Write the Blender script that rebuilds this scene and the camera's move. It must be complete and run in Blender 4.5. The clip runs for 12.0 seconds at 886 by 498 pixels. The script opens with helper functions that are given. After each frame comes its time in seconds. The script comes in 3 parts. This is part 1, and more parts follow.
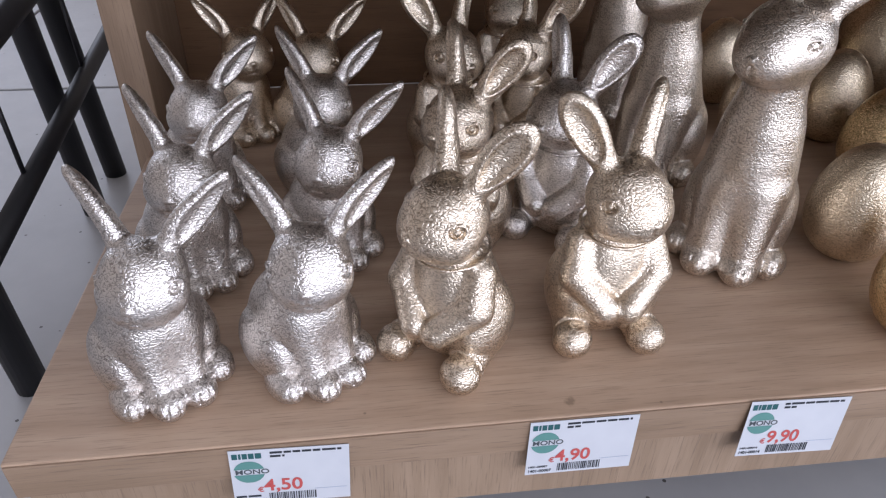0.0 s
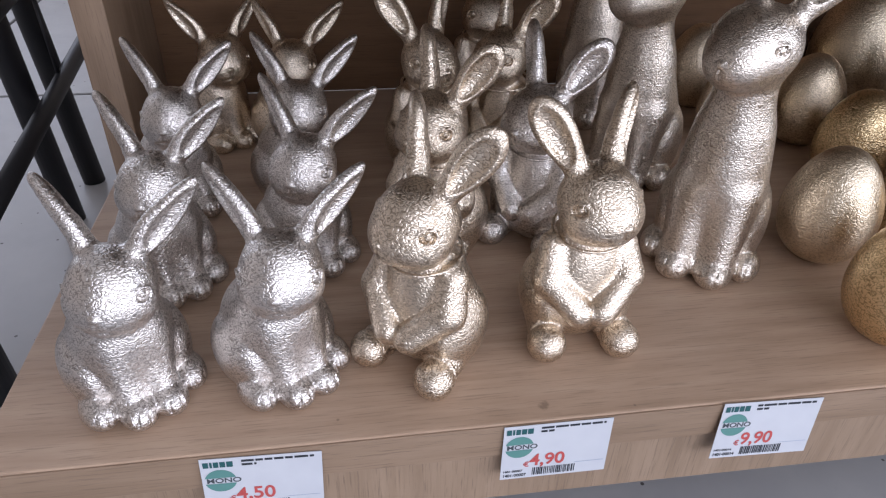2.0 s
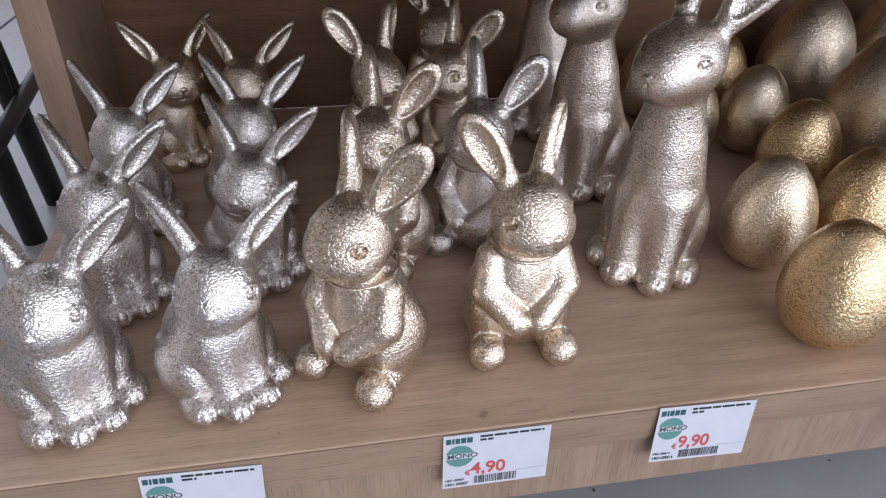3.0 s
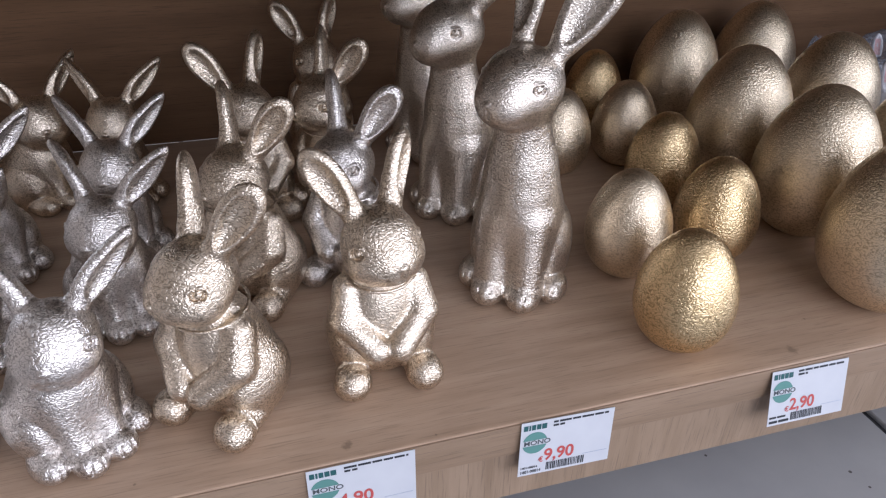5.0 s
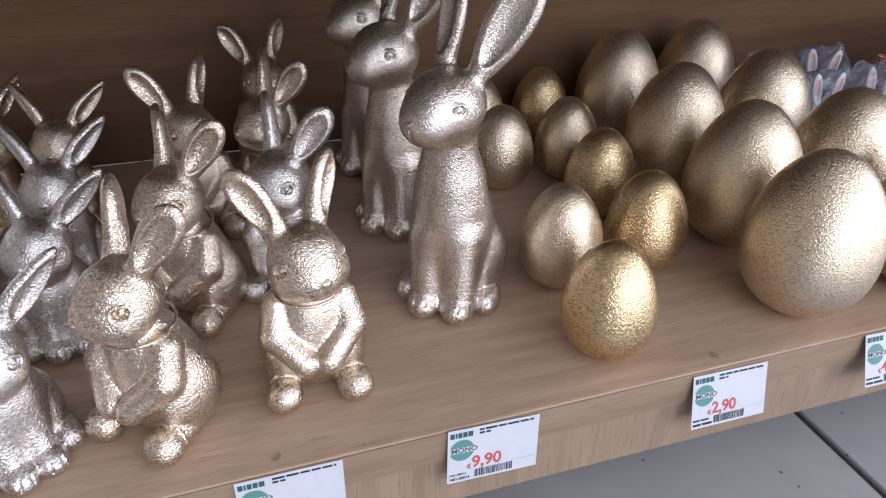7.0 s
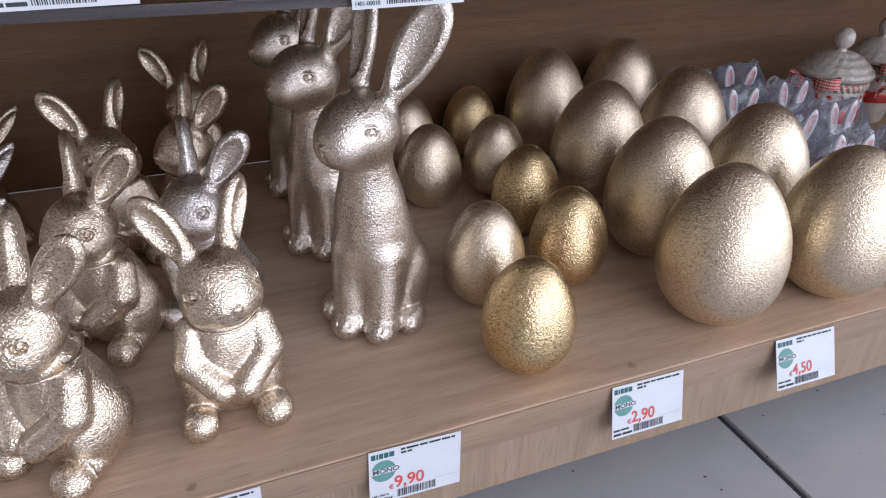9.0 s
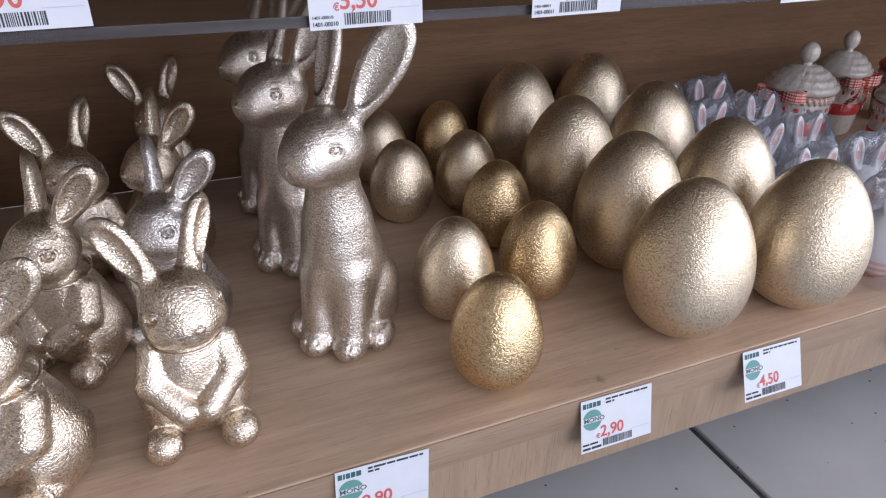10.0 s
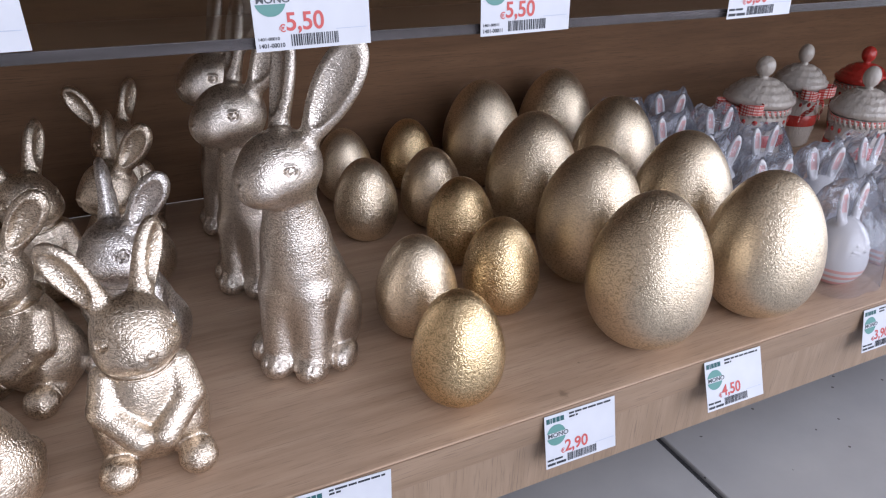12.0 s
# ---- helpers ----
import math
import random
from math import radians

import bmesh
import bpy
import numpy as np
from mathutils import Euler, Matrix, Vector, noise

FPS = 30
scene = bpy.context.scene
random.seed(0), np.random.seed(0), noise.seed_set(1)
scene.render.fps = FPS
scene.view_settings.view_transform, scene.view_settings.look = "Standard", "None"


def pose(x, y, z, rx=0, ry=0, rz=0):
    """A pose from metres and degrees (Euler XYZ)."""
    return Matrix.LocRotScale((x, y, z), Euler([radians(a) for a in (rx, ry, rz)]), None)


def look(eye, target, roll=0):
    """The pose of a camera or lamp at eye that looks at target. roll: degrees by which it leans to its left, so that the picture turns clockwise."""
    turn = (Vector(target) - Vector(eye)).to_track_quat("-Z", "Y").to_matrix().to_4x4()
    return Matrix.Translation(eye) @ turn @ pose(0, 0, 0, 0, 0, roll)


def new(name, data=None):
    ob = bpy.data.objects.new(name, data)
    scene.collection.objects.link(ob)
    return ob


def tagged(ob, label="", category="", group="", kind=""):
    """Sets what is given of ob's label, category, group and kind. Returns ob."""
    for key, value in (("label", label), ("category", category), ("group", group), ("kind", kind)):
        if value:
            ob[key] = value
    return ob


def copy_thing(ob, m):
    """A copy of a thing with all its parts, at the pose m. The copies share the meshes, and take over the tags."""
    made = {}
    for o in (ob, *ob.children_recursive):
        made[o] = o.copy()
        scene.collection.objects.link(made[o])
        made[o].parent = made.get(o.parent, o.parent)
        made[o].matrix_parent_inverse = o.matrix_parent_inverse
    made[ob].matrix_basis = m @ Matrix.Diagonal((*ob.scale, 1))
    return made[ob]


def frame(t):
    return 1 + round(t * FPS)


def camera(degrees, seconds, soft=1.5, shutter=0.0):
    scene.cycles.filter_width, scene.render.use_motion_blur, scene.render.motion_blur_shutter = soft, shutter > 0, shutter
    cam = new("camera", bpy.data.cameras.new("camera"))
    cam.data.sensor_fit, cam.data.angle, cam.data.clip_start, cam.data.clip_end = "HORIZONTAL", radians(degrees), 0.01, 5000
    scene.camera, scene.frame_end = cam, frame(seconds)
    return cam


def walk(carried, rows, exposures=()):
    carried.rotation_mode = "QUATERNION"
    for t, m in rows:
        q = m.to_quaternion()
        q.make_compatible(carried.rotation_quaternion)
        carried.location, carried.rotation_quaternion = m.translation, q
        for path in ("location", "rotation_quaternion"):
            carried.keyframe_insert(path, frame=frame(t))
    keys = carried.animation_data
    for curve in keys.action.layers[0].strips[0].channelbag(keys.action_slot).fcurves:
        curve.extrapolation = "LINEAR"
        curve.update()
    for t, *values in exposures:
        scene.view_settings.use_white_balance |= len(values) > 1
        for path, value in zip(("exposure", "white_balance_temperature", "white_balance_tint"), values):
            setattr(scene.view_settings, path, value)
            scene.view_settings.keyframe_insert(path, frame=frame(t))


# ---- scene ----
cam = camera(66.2, 12.0, soft=1.2)
PATH = [
    (0, (-0.091, -0.239, 0.287), (0.143, 1.378, -0.866), 1.5),
    (0.5, (-0.089, -0.242, 0.288), (0.164, 1.379, -0.855), 1.9),
    (1, (-0.093, -0.242, 0.289), (0.16, 1.373, -0.863), 2.1),
    (1.5, (-0.089, -0.24, 0.289), (0.173, 1.376, -0.86), 1.8),
    (2, (-0.082, -0.24, 0.287), (0.185, 1.381, -0.853), 1.7),
    (2.5, (-0.066, -0.246, 0.289), (0.224, 1.39, -0.825), 1.8),
    (3, (-0.056, -0.251, 0.292), (0.254, 1.386, -0.815), 1.3),
    (3.2, (-0.051, -0.253, 0.293), (0.28, 1.386, -0.804), 1.5),
    (4.8, (-0.009, -0.26, 0.305), (0.451, 1.36, -0.774), 0.4),
    (5, (-0.007, -0.262, 0.303), (0.478, 1.358, -0.765), 0.8),
    (5.5, (-0.001, -0.266, 0.305), (0.487, 1.363, -0.748), 0.9),
    (6, (0.008, -0.271, 0.307), (0.48, 1.361, -0.749), 0.9),
    (6.5, (0.018, -0.278, 0.31), (0.522, 1.348, -0.74), 0.6),
    (7, (0.023, -0.284, 0.312), (0.562, 1.341, -0.722), 0.7),
    (7.2, (0.026, -0.284, 0.311), (0.575, 1.34, -0.718), 0.8),
    (9, (0.046, -0.294, 0.317), (0.714, 1.308, -0.677), 1.3),
    (9.5, (0.053, -0.297, 0.319), (0.751, 1.299, -0.663), 1.1),
    (10, (0.057, -0.297, 0.321), (0.775, 1.301, -0.644), 1.5),
    (10.5, (0.059, -0.298, 0.321), (0.797, 1.302, -0.624), 1.6),
    (11, (0.062, -0.299, 0.322), (0.824, 1.298, -0.611), 1.5),
    (11.5, (0.066, -0.3, 0.322), (0.837, 1.291, -0.614), 1.5),
    (12, (0.069, -0.302, 0.322), (0.854, 1.29, -0.599), 1.2),
]
walk(cam, [(t, look(eye, target, roll)) for t, eye, target, roll in PATH], 
     [(0.0, -0.07, 6400, 21), (2.5, -0.13, 6400, 21), (5.5, -0.13, 6400, 21), (7.0, 0.03, 6400, 21), (9.0, -0.03, 6400, 21), (12.0, 0.02, 6400, 21)])

# ---- light ----
FLOOR = -0.135
world = bpy.data.worlds.new("world")
scene.world = world
world.use_nodes = True
wn = world.node_tree
sky = wn.nodes.new("ShaderNodeTexSky")
sky.sky_type, sky.sun_disc, sky.sun_elevation, sky.sun_rotation = "NISHITA", False, radians(40), radians(150)
wn.links.new(sky.outputs[0], wn.nodes["Background"].inputs[0])
wn.nodes["Background"].inputs[1].default_value = 0.1

ROOM = (-3.6, 4.4, -3.4, 2.4, 2.75)          # x0, x1, y0, y1, ceiling
WIN_F = (-1.1, 4.2, 0.0, 2.70)              # shop window in the front wall: x0, x1, z0, z1
FILL_N = (-3.2, -0.9, 0.2, 2.5)               # added opening in the back wall for a fill lamp: x0, x1, z0, z1
WIN_R = (-3.3, 0.3, 0.0, 2.70)              # shop window in the right wall: y0, y1, z0, z1


def window_light(name, m, w, h, power, colour):
    lamp = bpy.data.lights.new(name, "AREA")
    lamp.shape, lamp.size, lamp.size_y, lamp.energy, lamp.color = "RECTANGLE", w, h, power, colour
    ob = new(name, lamp)
    ob.matrix_world = m
    return ob


window_light("daylight_front", pose((WIN_F[0] + WIN_F[1]) / 2, ROOM[2] - 0.05, (WIN_F[2] + WIN_F[3]) / 2, 90, 0, 0),
             WIN_F[1] - WIN_F[0], WIN_F[3] - WIN_F[2], 140, (0.83, 0.915, 1.0))
window_light("daylight_side", pose(ROOM[1] + 0.05, (WIN_R[0] + WIN_R[1]) / 2, (WIN_R[2] + WIN_R[3]) / 2, 90, 0, 90),
             WIN_R[1] - WIN_R[0], WIN_R[3] - WIN_R[2], 110, (0.81, 0.905, 1.0))

# Added fill lamp, not a known window: brightens the floor at the left.
window_light("floor_fill_back", pose((FILL_N[0] + FILL_N[1]) / 2, ROOM[3] + 0.05, (FILL_N[2] + FILL_N[3]) / 2, -90, 0, 0),
             FILL_N[1] - FILL_N[0], FILL_N[3] - FILL_N[2], 30, (0.86, 0.93, 1.0))


# ---- materials ----
class Mat:
    """A principled material and short ways to feed it."""

    def __init__(self, name, colour=(0.8, 0.8, 0.8), rough=0.5, metal=0.0):
        self.m = bpy.data.materials.new(name)
        self.m.use_nodes = True
        self.t = self.m.node_tree
        self.b = self.t.nodes["Principled BSDF"]
        self.set("Base Color", (*colour, 1)), self.set("Roughness", rough), self.set("Metallic", metal)
        self.co = None

    def set(self, key, value):
        self.b.inputs[key].default_value = value
        return self

    def put(self, out, key):
        self.t.links.new(out, self.b.inputs[key])
        return self

    def node(self, kind, **inputs):
        n = self.t.nodes.new(kind)
        for key, value in inputs.items():
            self.feed(n, key.replace("_", " "), value)
        return n

    def feed(self, n, key, value):
        socket = n.inputs[key]
        if hasattr(value, "is_linked"):
            self.t.links.new(value, socket)
        else:
            socket.default_value = value

    def coords(self, scale=(1, 1, 1), turn=(0, 0, 0)):
        if not self.co:
            self.co = self.t.nodes.new("ShaderNodeTexCoord")
        n = self.node("ShaderNodeMapping", Vector=self.co.outputs["Object"])
        n.inputs["Scale"].default_value = scale
        n.inputs["Rotation"].default_value = turn
        return n.outputs[0]

    def noise(self, scale, detail=4.0, rough=0.55, stretch=(1, 1, 1), distort=0.0):
        n = self.node("ShaderNodeTexNoise", Vector=self.coords(stretch), Scale=scale, Detail=detail, Roughness=rough, Distortion=distort)
        return n.outputs["Fac"]

    def ramp(self, fac, *stops):
        n = self.node("ShaderNodeValToRGB", Fac=fac)
        e = n.color_ramp.elements
        while len(e) < len(stops):
            e.new(0.5)
        for el, (pos, col) in zip(e, stops):
            el.position, el.color = pos, (*col, 1) if len(col) == 3 else col
        return n.outputs[0]

    def math(self, op, a, b=0.0, c=0.0):
        n = self.t.nodes.new("ShaderNodeMath")
        n.operation = op
        for i, v in enumerate((a, b, c)):
            self.feed(n, i, v)
        return n.outputs[0]

    def mix(self, fac, a, b):
        n = self.t.nodes.new("ShaderNodeMix")
        n.data_type = "RGBA"
        for i, v in ((0, fac), (6, a), (7, b)):
            self.feed(n, i, v if hasattr(v, "is_linked") or i == 0 else (*v, 1))
        return n.outputs[2]

    def bump(self, height, strength, distance, normal=None):
        n = self.node("ShaderNodeBump", Height=height, Strength=strength, Distance=distance)
        if normal:
            self.t.links.new(normal, n.inputs["Normal"])
        self.t.links.new(n.outputs[0], self.b.inputs["Normal"])
        return n.outputs[0]


def foil(name, colour, dark, rough, scale, relief, flat=0.35):
    """Crinkled metal leaf over ceramic: small pads parted by worm-like creases with painted shade, fainter on smoother
    patches.
    """
    m = Mat(name, colour, rough, 1.0)
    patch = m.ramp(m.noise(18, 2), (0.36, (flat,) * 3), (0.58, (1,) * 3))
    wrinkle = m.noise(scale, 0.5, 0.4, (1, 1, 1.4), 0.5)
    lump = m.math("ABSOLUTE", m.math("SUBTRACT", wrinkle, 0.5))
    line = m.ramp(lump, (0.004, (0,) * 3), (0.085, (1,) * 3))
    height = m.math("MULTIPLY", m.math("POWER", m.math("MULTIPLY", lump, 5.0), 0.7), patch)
    # The creases' shade is mixed into the base colour, on top of the bump.
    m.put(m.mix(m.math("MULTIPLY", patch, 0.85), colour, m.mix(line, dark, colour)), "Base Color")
    m.put(m.math("MULTIPLY_ADD", m.noise(60, 3), 0.12, rough - 0.06), "Roughness")
    m.bump(height, relief, 0.0007)
    return m.m


def wood(name, light, mid, dark, along="x", rough=0.45, marks=()):
    """Light oak foil: long grain, pores and cathedral streaks along one axis."""
    m = Mat(name, mid, rough)
    k = {"x": (1, 14, 14), "y": (14, 1, 14), "z": (14, 14, 1)}[along]
    k2 = {"x": (1, 26, 26), "y": (26, 1, 26), "z": (26, 26, 1)}[along]
    broad = m.noise(4.5, 5, 0.65, k, 0.25)
    fine = m.noise(34, 3, 0.65, k2, 0.1)
    base = m.ramp(broad, (0.28, dark), (0.5, mid), (0.72, light))
    pores = m.ramp(fine, (0.32, (0.25,) * 3), (0.46, (1,) * 3))
    patches = m.ramp(m.noise(7, 3), (0.3, (0.86,) * 3), (0.7, (1.0,) * 3))
    mult = m.t.nodes.new("ShaderNodeMix")
    mult.data_type, mult.blend_type = "RGBA", "MULTIPLY"
    mult.inputs[0].default_value = 1.0
    m.feed(mult, 6, m.mix(pores, tuple(c * 0.62 for c in mid), base))
    m.feed(mult, 7, patches)
    col = mult.outputs[2]
    for x, y, r in marks:                     # small knots and specks: x, y, radius
        d = m.t.nodes.new("ShaderNodeVectorMath")
        d.operation = "DISTANCE"
        m.feed(d, 0, m.co.outputs["Object"])
        d.inputs[1].default_value = (x, y, 0)
        near = m.math("ADD", d.outputs["Value"], m.math("MULTIPLY_ADD", m.noise(260, 2), r * 1.6, r * -0.8))
        col = m.mix(m.ramp(m.math("DIVIDE", near, r), (0.45, (0.55,) * 3), (1.0, (0,) * 3)), col, tuple(c * 0.35 for c in dark))
    m.put(col, "Base Color")
    m.put(m.math("MULTIPLY_ADD", fine, 0.18, rough - 0.1), "Roughness")
    m.bump(fine, 0.25, 0.0003)
    return m.m


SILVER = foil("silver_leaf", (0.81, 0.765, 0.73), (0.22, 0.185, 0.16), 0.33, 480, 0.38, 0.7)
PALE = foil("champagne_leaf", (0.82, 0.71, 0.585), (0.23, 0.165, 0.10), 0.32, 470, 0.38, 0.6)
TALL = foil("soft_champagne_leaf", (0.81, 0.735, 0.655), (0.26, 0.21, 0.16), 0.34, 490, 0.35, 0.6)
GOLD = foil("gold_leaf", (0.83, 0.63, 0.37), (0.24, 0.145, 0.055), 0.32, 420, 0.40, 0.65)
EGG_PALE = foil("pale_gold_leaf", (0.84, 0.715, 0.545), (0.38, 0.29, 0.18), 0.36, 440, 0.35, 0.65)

OAK = wood("oak_board", (0.59, 0.43, 0.312), (0.505, 0.353, 0.248), (0.40, 0.27, 0.182), "x", 0.45, ((0.324, 0.0115, 0.0045), (0.357, 0.038, 0.0013), (0.019, 0.010, 0.0035), (-0.095, 0.014, 0.001), (0.07, 0.004, 0.001)))
# Darker copies of the board's oak: shade on edge, apron and plinth is coloured in.
OAK_EDGE_SHADED = wood("oak_edge_shaded", (0.37, 0.26, 0.18), (0.315, 0.216, 0.145), (0.245, 0.165, 0.105), "x")
OAK_UP_SHADED = wood("oak_upright_shaded", (0.40, 0.285, 0.20), (0.335, 0.235, 0.16), (0.27, 0.185, 0.122), "z")
OAK_SIDE = wood("oak_side", (0.36, 0.25, 0.17), (0.30, 0.203, 0.135), (0.235, 0.155, 0.10), "z")
# Back panel oak: the cupboard's inner shade is put into this darker brown.
OAK_BACK_SHADED = wood("oak_back_shaded", (0.195, 0.106, 0.056), (0.16, 0.085, 0.0435), (0.125, 0.065, 0.033), "x", 0.68)
OAK_BACK_SHADED.node_tree.nodes["Principled BSDF"].inputs["Specular IOR Level"].default_value = 0.22

BLACK = Mat("black_steel", (0.006, 0.006, 0.008), 0.5)
BLACK.bump(BLACK.noise(900, 2), 0.15, 0.0003)
BLACK = BLACK.m


def paint(name, colour, rough=0.85, scale=30, spread=0.05):
    m = Mat(name, colour, rough)
    lo, hi = tuple(max(0, c - spread) for c in colour), tuple(min(1, c + spread) for c in colour)
    m.put(m.ramp(m.noise(scale, 5), (0.3, lo), (0.7, hi)), "Base Color")
    m.bump(m.noise(scale * 20, 3), 0.1, 0.001)
    return m.m


WALL = paint("white_wall_paint", (0.70, 0.68, 0.65), 0.9, 3)
WALL_WARM = paint("beige_wall_paint", (0.54, 0.475, 0.42), 0.9, 3)
GROUT = paint("dark_grout", (0.05, 0.05, 0.055), 0.9, 200, 0.02)


def tile_material():
    m = Mat("grey_floor_tile", (0.5, 0.5, 0.5), 0.38)
    cloud = m.ramp(m.noise(6, 5, 0.6), (0.3, (0.35, 0.35, 0.36)), (0.7, (0.44, 0.44, 0.44)))
    v = m.node("ShaderNodeTexVoronoi", Vector=m.coords(), Scale=52.0)
    keep = m.math("GREATER_THAN", m.noise(31, 1), 0.52)
    speck = m.math("MULTIPLY", m.math("LESS_THAN", v.outputs["Distance"], 0.075), keep)
    m.put(m.mix(speck, cloud, (0.09, 0.085, 0.08)), "Base Color")
    m.put(m.math("MULTIPLY_ADD", m.noise(60, 3), 0.2, 0.28), "Roughness")
    m.bump(m.noise(220, 3), 0.12, 0.0006)
    return m.m


TILE = tile_material()


def paper_material():
    m = Mat("white_label_card", (0.60, 0.62, 0.68), 0.4)
    m.put(m.ramp(m.noise(40, 3), (0.3, (0.575, 0.60, 0.655)), (0.7, (0.625, 0.65, 0.70))), "Base Color")
    m.bump(m.noise(60, 2), 0.1, 0.001)
    return m.m


PAPER = paper_material()
INK = Mat("black_ink", (0.02, 0.025, 0.035), 0.5).m
INK_RED = Mat("red_ink", (0.55, 0.09, 0.085), 0.5).m
INK_TEAL = Mat("teal_ink", (0.10, 0.27, 0.25), 0.5).m
INK_DEEP = Mat("deep_teal_ink", (0.015, 0.10, 0.11), 0.5).m
INK_GREY = Mat("grey_ink", (0.07, 0.085, 0.10), 0.5).m
INK_LINE = Mat("pale_blue_ink", (0.42, 0.48, 0.60), 0.5).m


def glass_material(name, colour, rough=0.0):
    m = Mat(name, colour, rough)
    m.set("Transmission Weight", 1.0).set("IOR", 1.46)
    return m.m


GLASS = glass_material("shelf_glass", (0.93, 0.96, 0.95))


def film_material():
    """Thin clear film: mostly see-through, with a glossy coat that grows at grazing angles."""
    m = bpy.data.materials.new("clear_cellophane")
    m.use_nodes = True
    t = m.node_tree
    t.nodes.clear()
    out, mix = t.nodes.new("ShaderNodeOutputMaterial"), t.nodes.new("ShaderNodeMixShader")
    clear, gloss, fres = t.nodes.new("ShaderNodeBsdfTransparent"), t.nodes.new("ShaderNodeBsdfGlossy"), t.nodes.new("ShaderNodeFresnel")
    clear.inputs[0].default_value = (0.965, 0.97, 0.985, 1)
    gloss.inputs["Roughness"].default_value = 0.06
    fres.inputs[0].default_value = 1.42
    co, no, bu = t.nodes.new("ShaderNodeTexCoord"), t.nodes.new("ShaderNodeTexNoise"), t.nodes.new("ShaderNodeBump")
    no.inputs["Scale"].default_value, no.inputs["Detail"].default_value, no.inputs["Distortion"].default_value = 55, 3, 1.5
    bu.inputs["Strength"].default_value, bu.inputs["Distance"].default_value = 0.4, 0.003
    t.links.new(co.outputs["Object"], no.inputs["Vector"])
    t.links.new(no.outputs["Fac"], bu.inputs["Height"])
    t.links.new(bu.outputs[0], gloss.inputs["Normal"])
    t.links.new(bu.outputs[0], fres.inputs["Normal"])
    t.links.new(fres.outputs[0], mix.inputs[0])
    t.links.new(clear.outputs[0], mix.inputs[1])
    t.links.new(gloss.outputs[0], mix.inputs[2])
    haze, veil = t.nodes.new("ShaderNodeBsdfDiffuse"), t.nodes.new("ShaderNodeMixShader")
    haze.inputs[0].default_value = (0.42, 0.455, 0.54, 1)
    veil.inputs[0].default_value = 0.1
    t.links.new(mix.outputs[0], veil.inputs[1])
    t.links.new(haze.outputs[0], veil.inputs[2])
    t.links.new(veil.outputs[0], out.inputs[0])
    return m


FILM = film_material()


# ---- mesh helpers ----
def link(name, bm, material, parent=None, label="", smooth=False):
    me = bpy.data.meshes.new(name)
    bm.normal_update()
    bm.to_mesh(me)
    bm.free()
    me.materials.append(material)
    if smooth:
        me.polygons.foreach_set("use_smooth", [True] * len(me.polygons))
    ob = new(name, me)
    if parent:
        ob.parent = parent
    if label:
        tagged(ob, label)
    return ob


def part(name, bm, material, parent, label="", smooth=False):
    return link(name, bm, material, parent, label, smooth)


def box(x0, x1, y0, y1, z0, z1, bevel=0.0, seg=2, bm=None):
    bm = bm or bmesh.new()
    got = bmesh.ops.create_cube(bm, size=1, matrix=Matrix.LocRotScale(((x0 + x1) / 2, (y0 + y1) / 2, (z0 + z1) / 2), None, (x1 - x0, y1 - y0, z1 - z0)))
    if bevel:
        edges = list({e for v in got["verts"] for e in v.link_edges})
        bmesh.ops.bevel(bm, geom=edges, offset=bevel, segments=seg, profile=0.6, affect="EDGES")
    return bm


def rod(a, b, r, seg=20, bm=None, r2=None):
    bm = bm or bmesh.new()
    a, b = Vector(a), Vector(b)
    m = Matrix.Translation((a + b) / 2) @ (b - a).to_track_quat("Z", "Y").to_matrix().to_4x4()
    bmesh.ops.create_cone(bm, cap_ends=True, segments=seg, radius1=r, radius2=r if r2 is None else r2, depth=(b - a).length, matrix=m)
    return bm


def lathe(profile, seg=40, bm=None, at=(0, 0, 0)):
    """A surface of revolution about z from (radius, height) pairs."""
    bm = bm or bmesh.new()
    rings = []
    for r, z in profile:
        if r < 1e-6:
            rings.append([bm.verts.new((at[0], at[1], at[2] + z))])
        else:
            rings.append([bm.verts.new((at[0] + r * math.cos(2 * math.pi * j / seg), at[1] + r * math.sin(2 * math.pi * j / seg), at[2] + z)) for j in range(seg)])
    for a, b in zip(rings, rings[1:]):
        for j in range(seg):
            k = (j + 1) % seg
            if len(a) == 1 and len(b) > 1:
                bm.faces.new((a[0], b[k], b[j]))
            elif len(b) == 1 and len(a) > 1:
                bm.faces.new((a[j], a[k], b[0]))
            elif len(a) > 1:
                bm.faces.new((a[j], a[k], b[k], b[j]))
    return bm


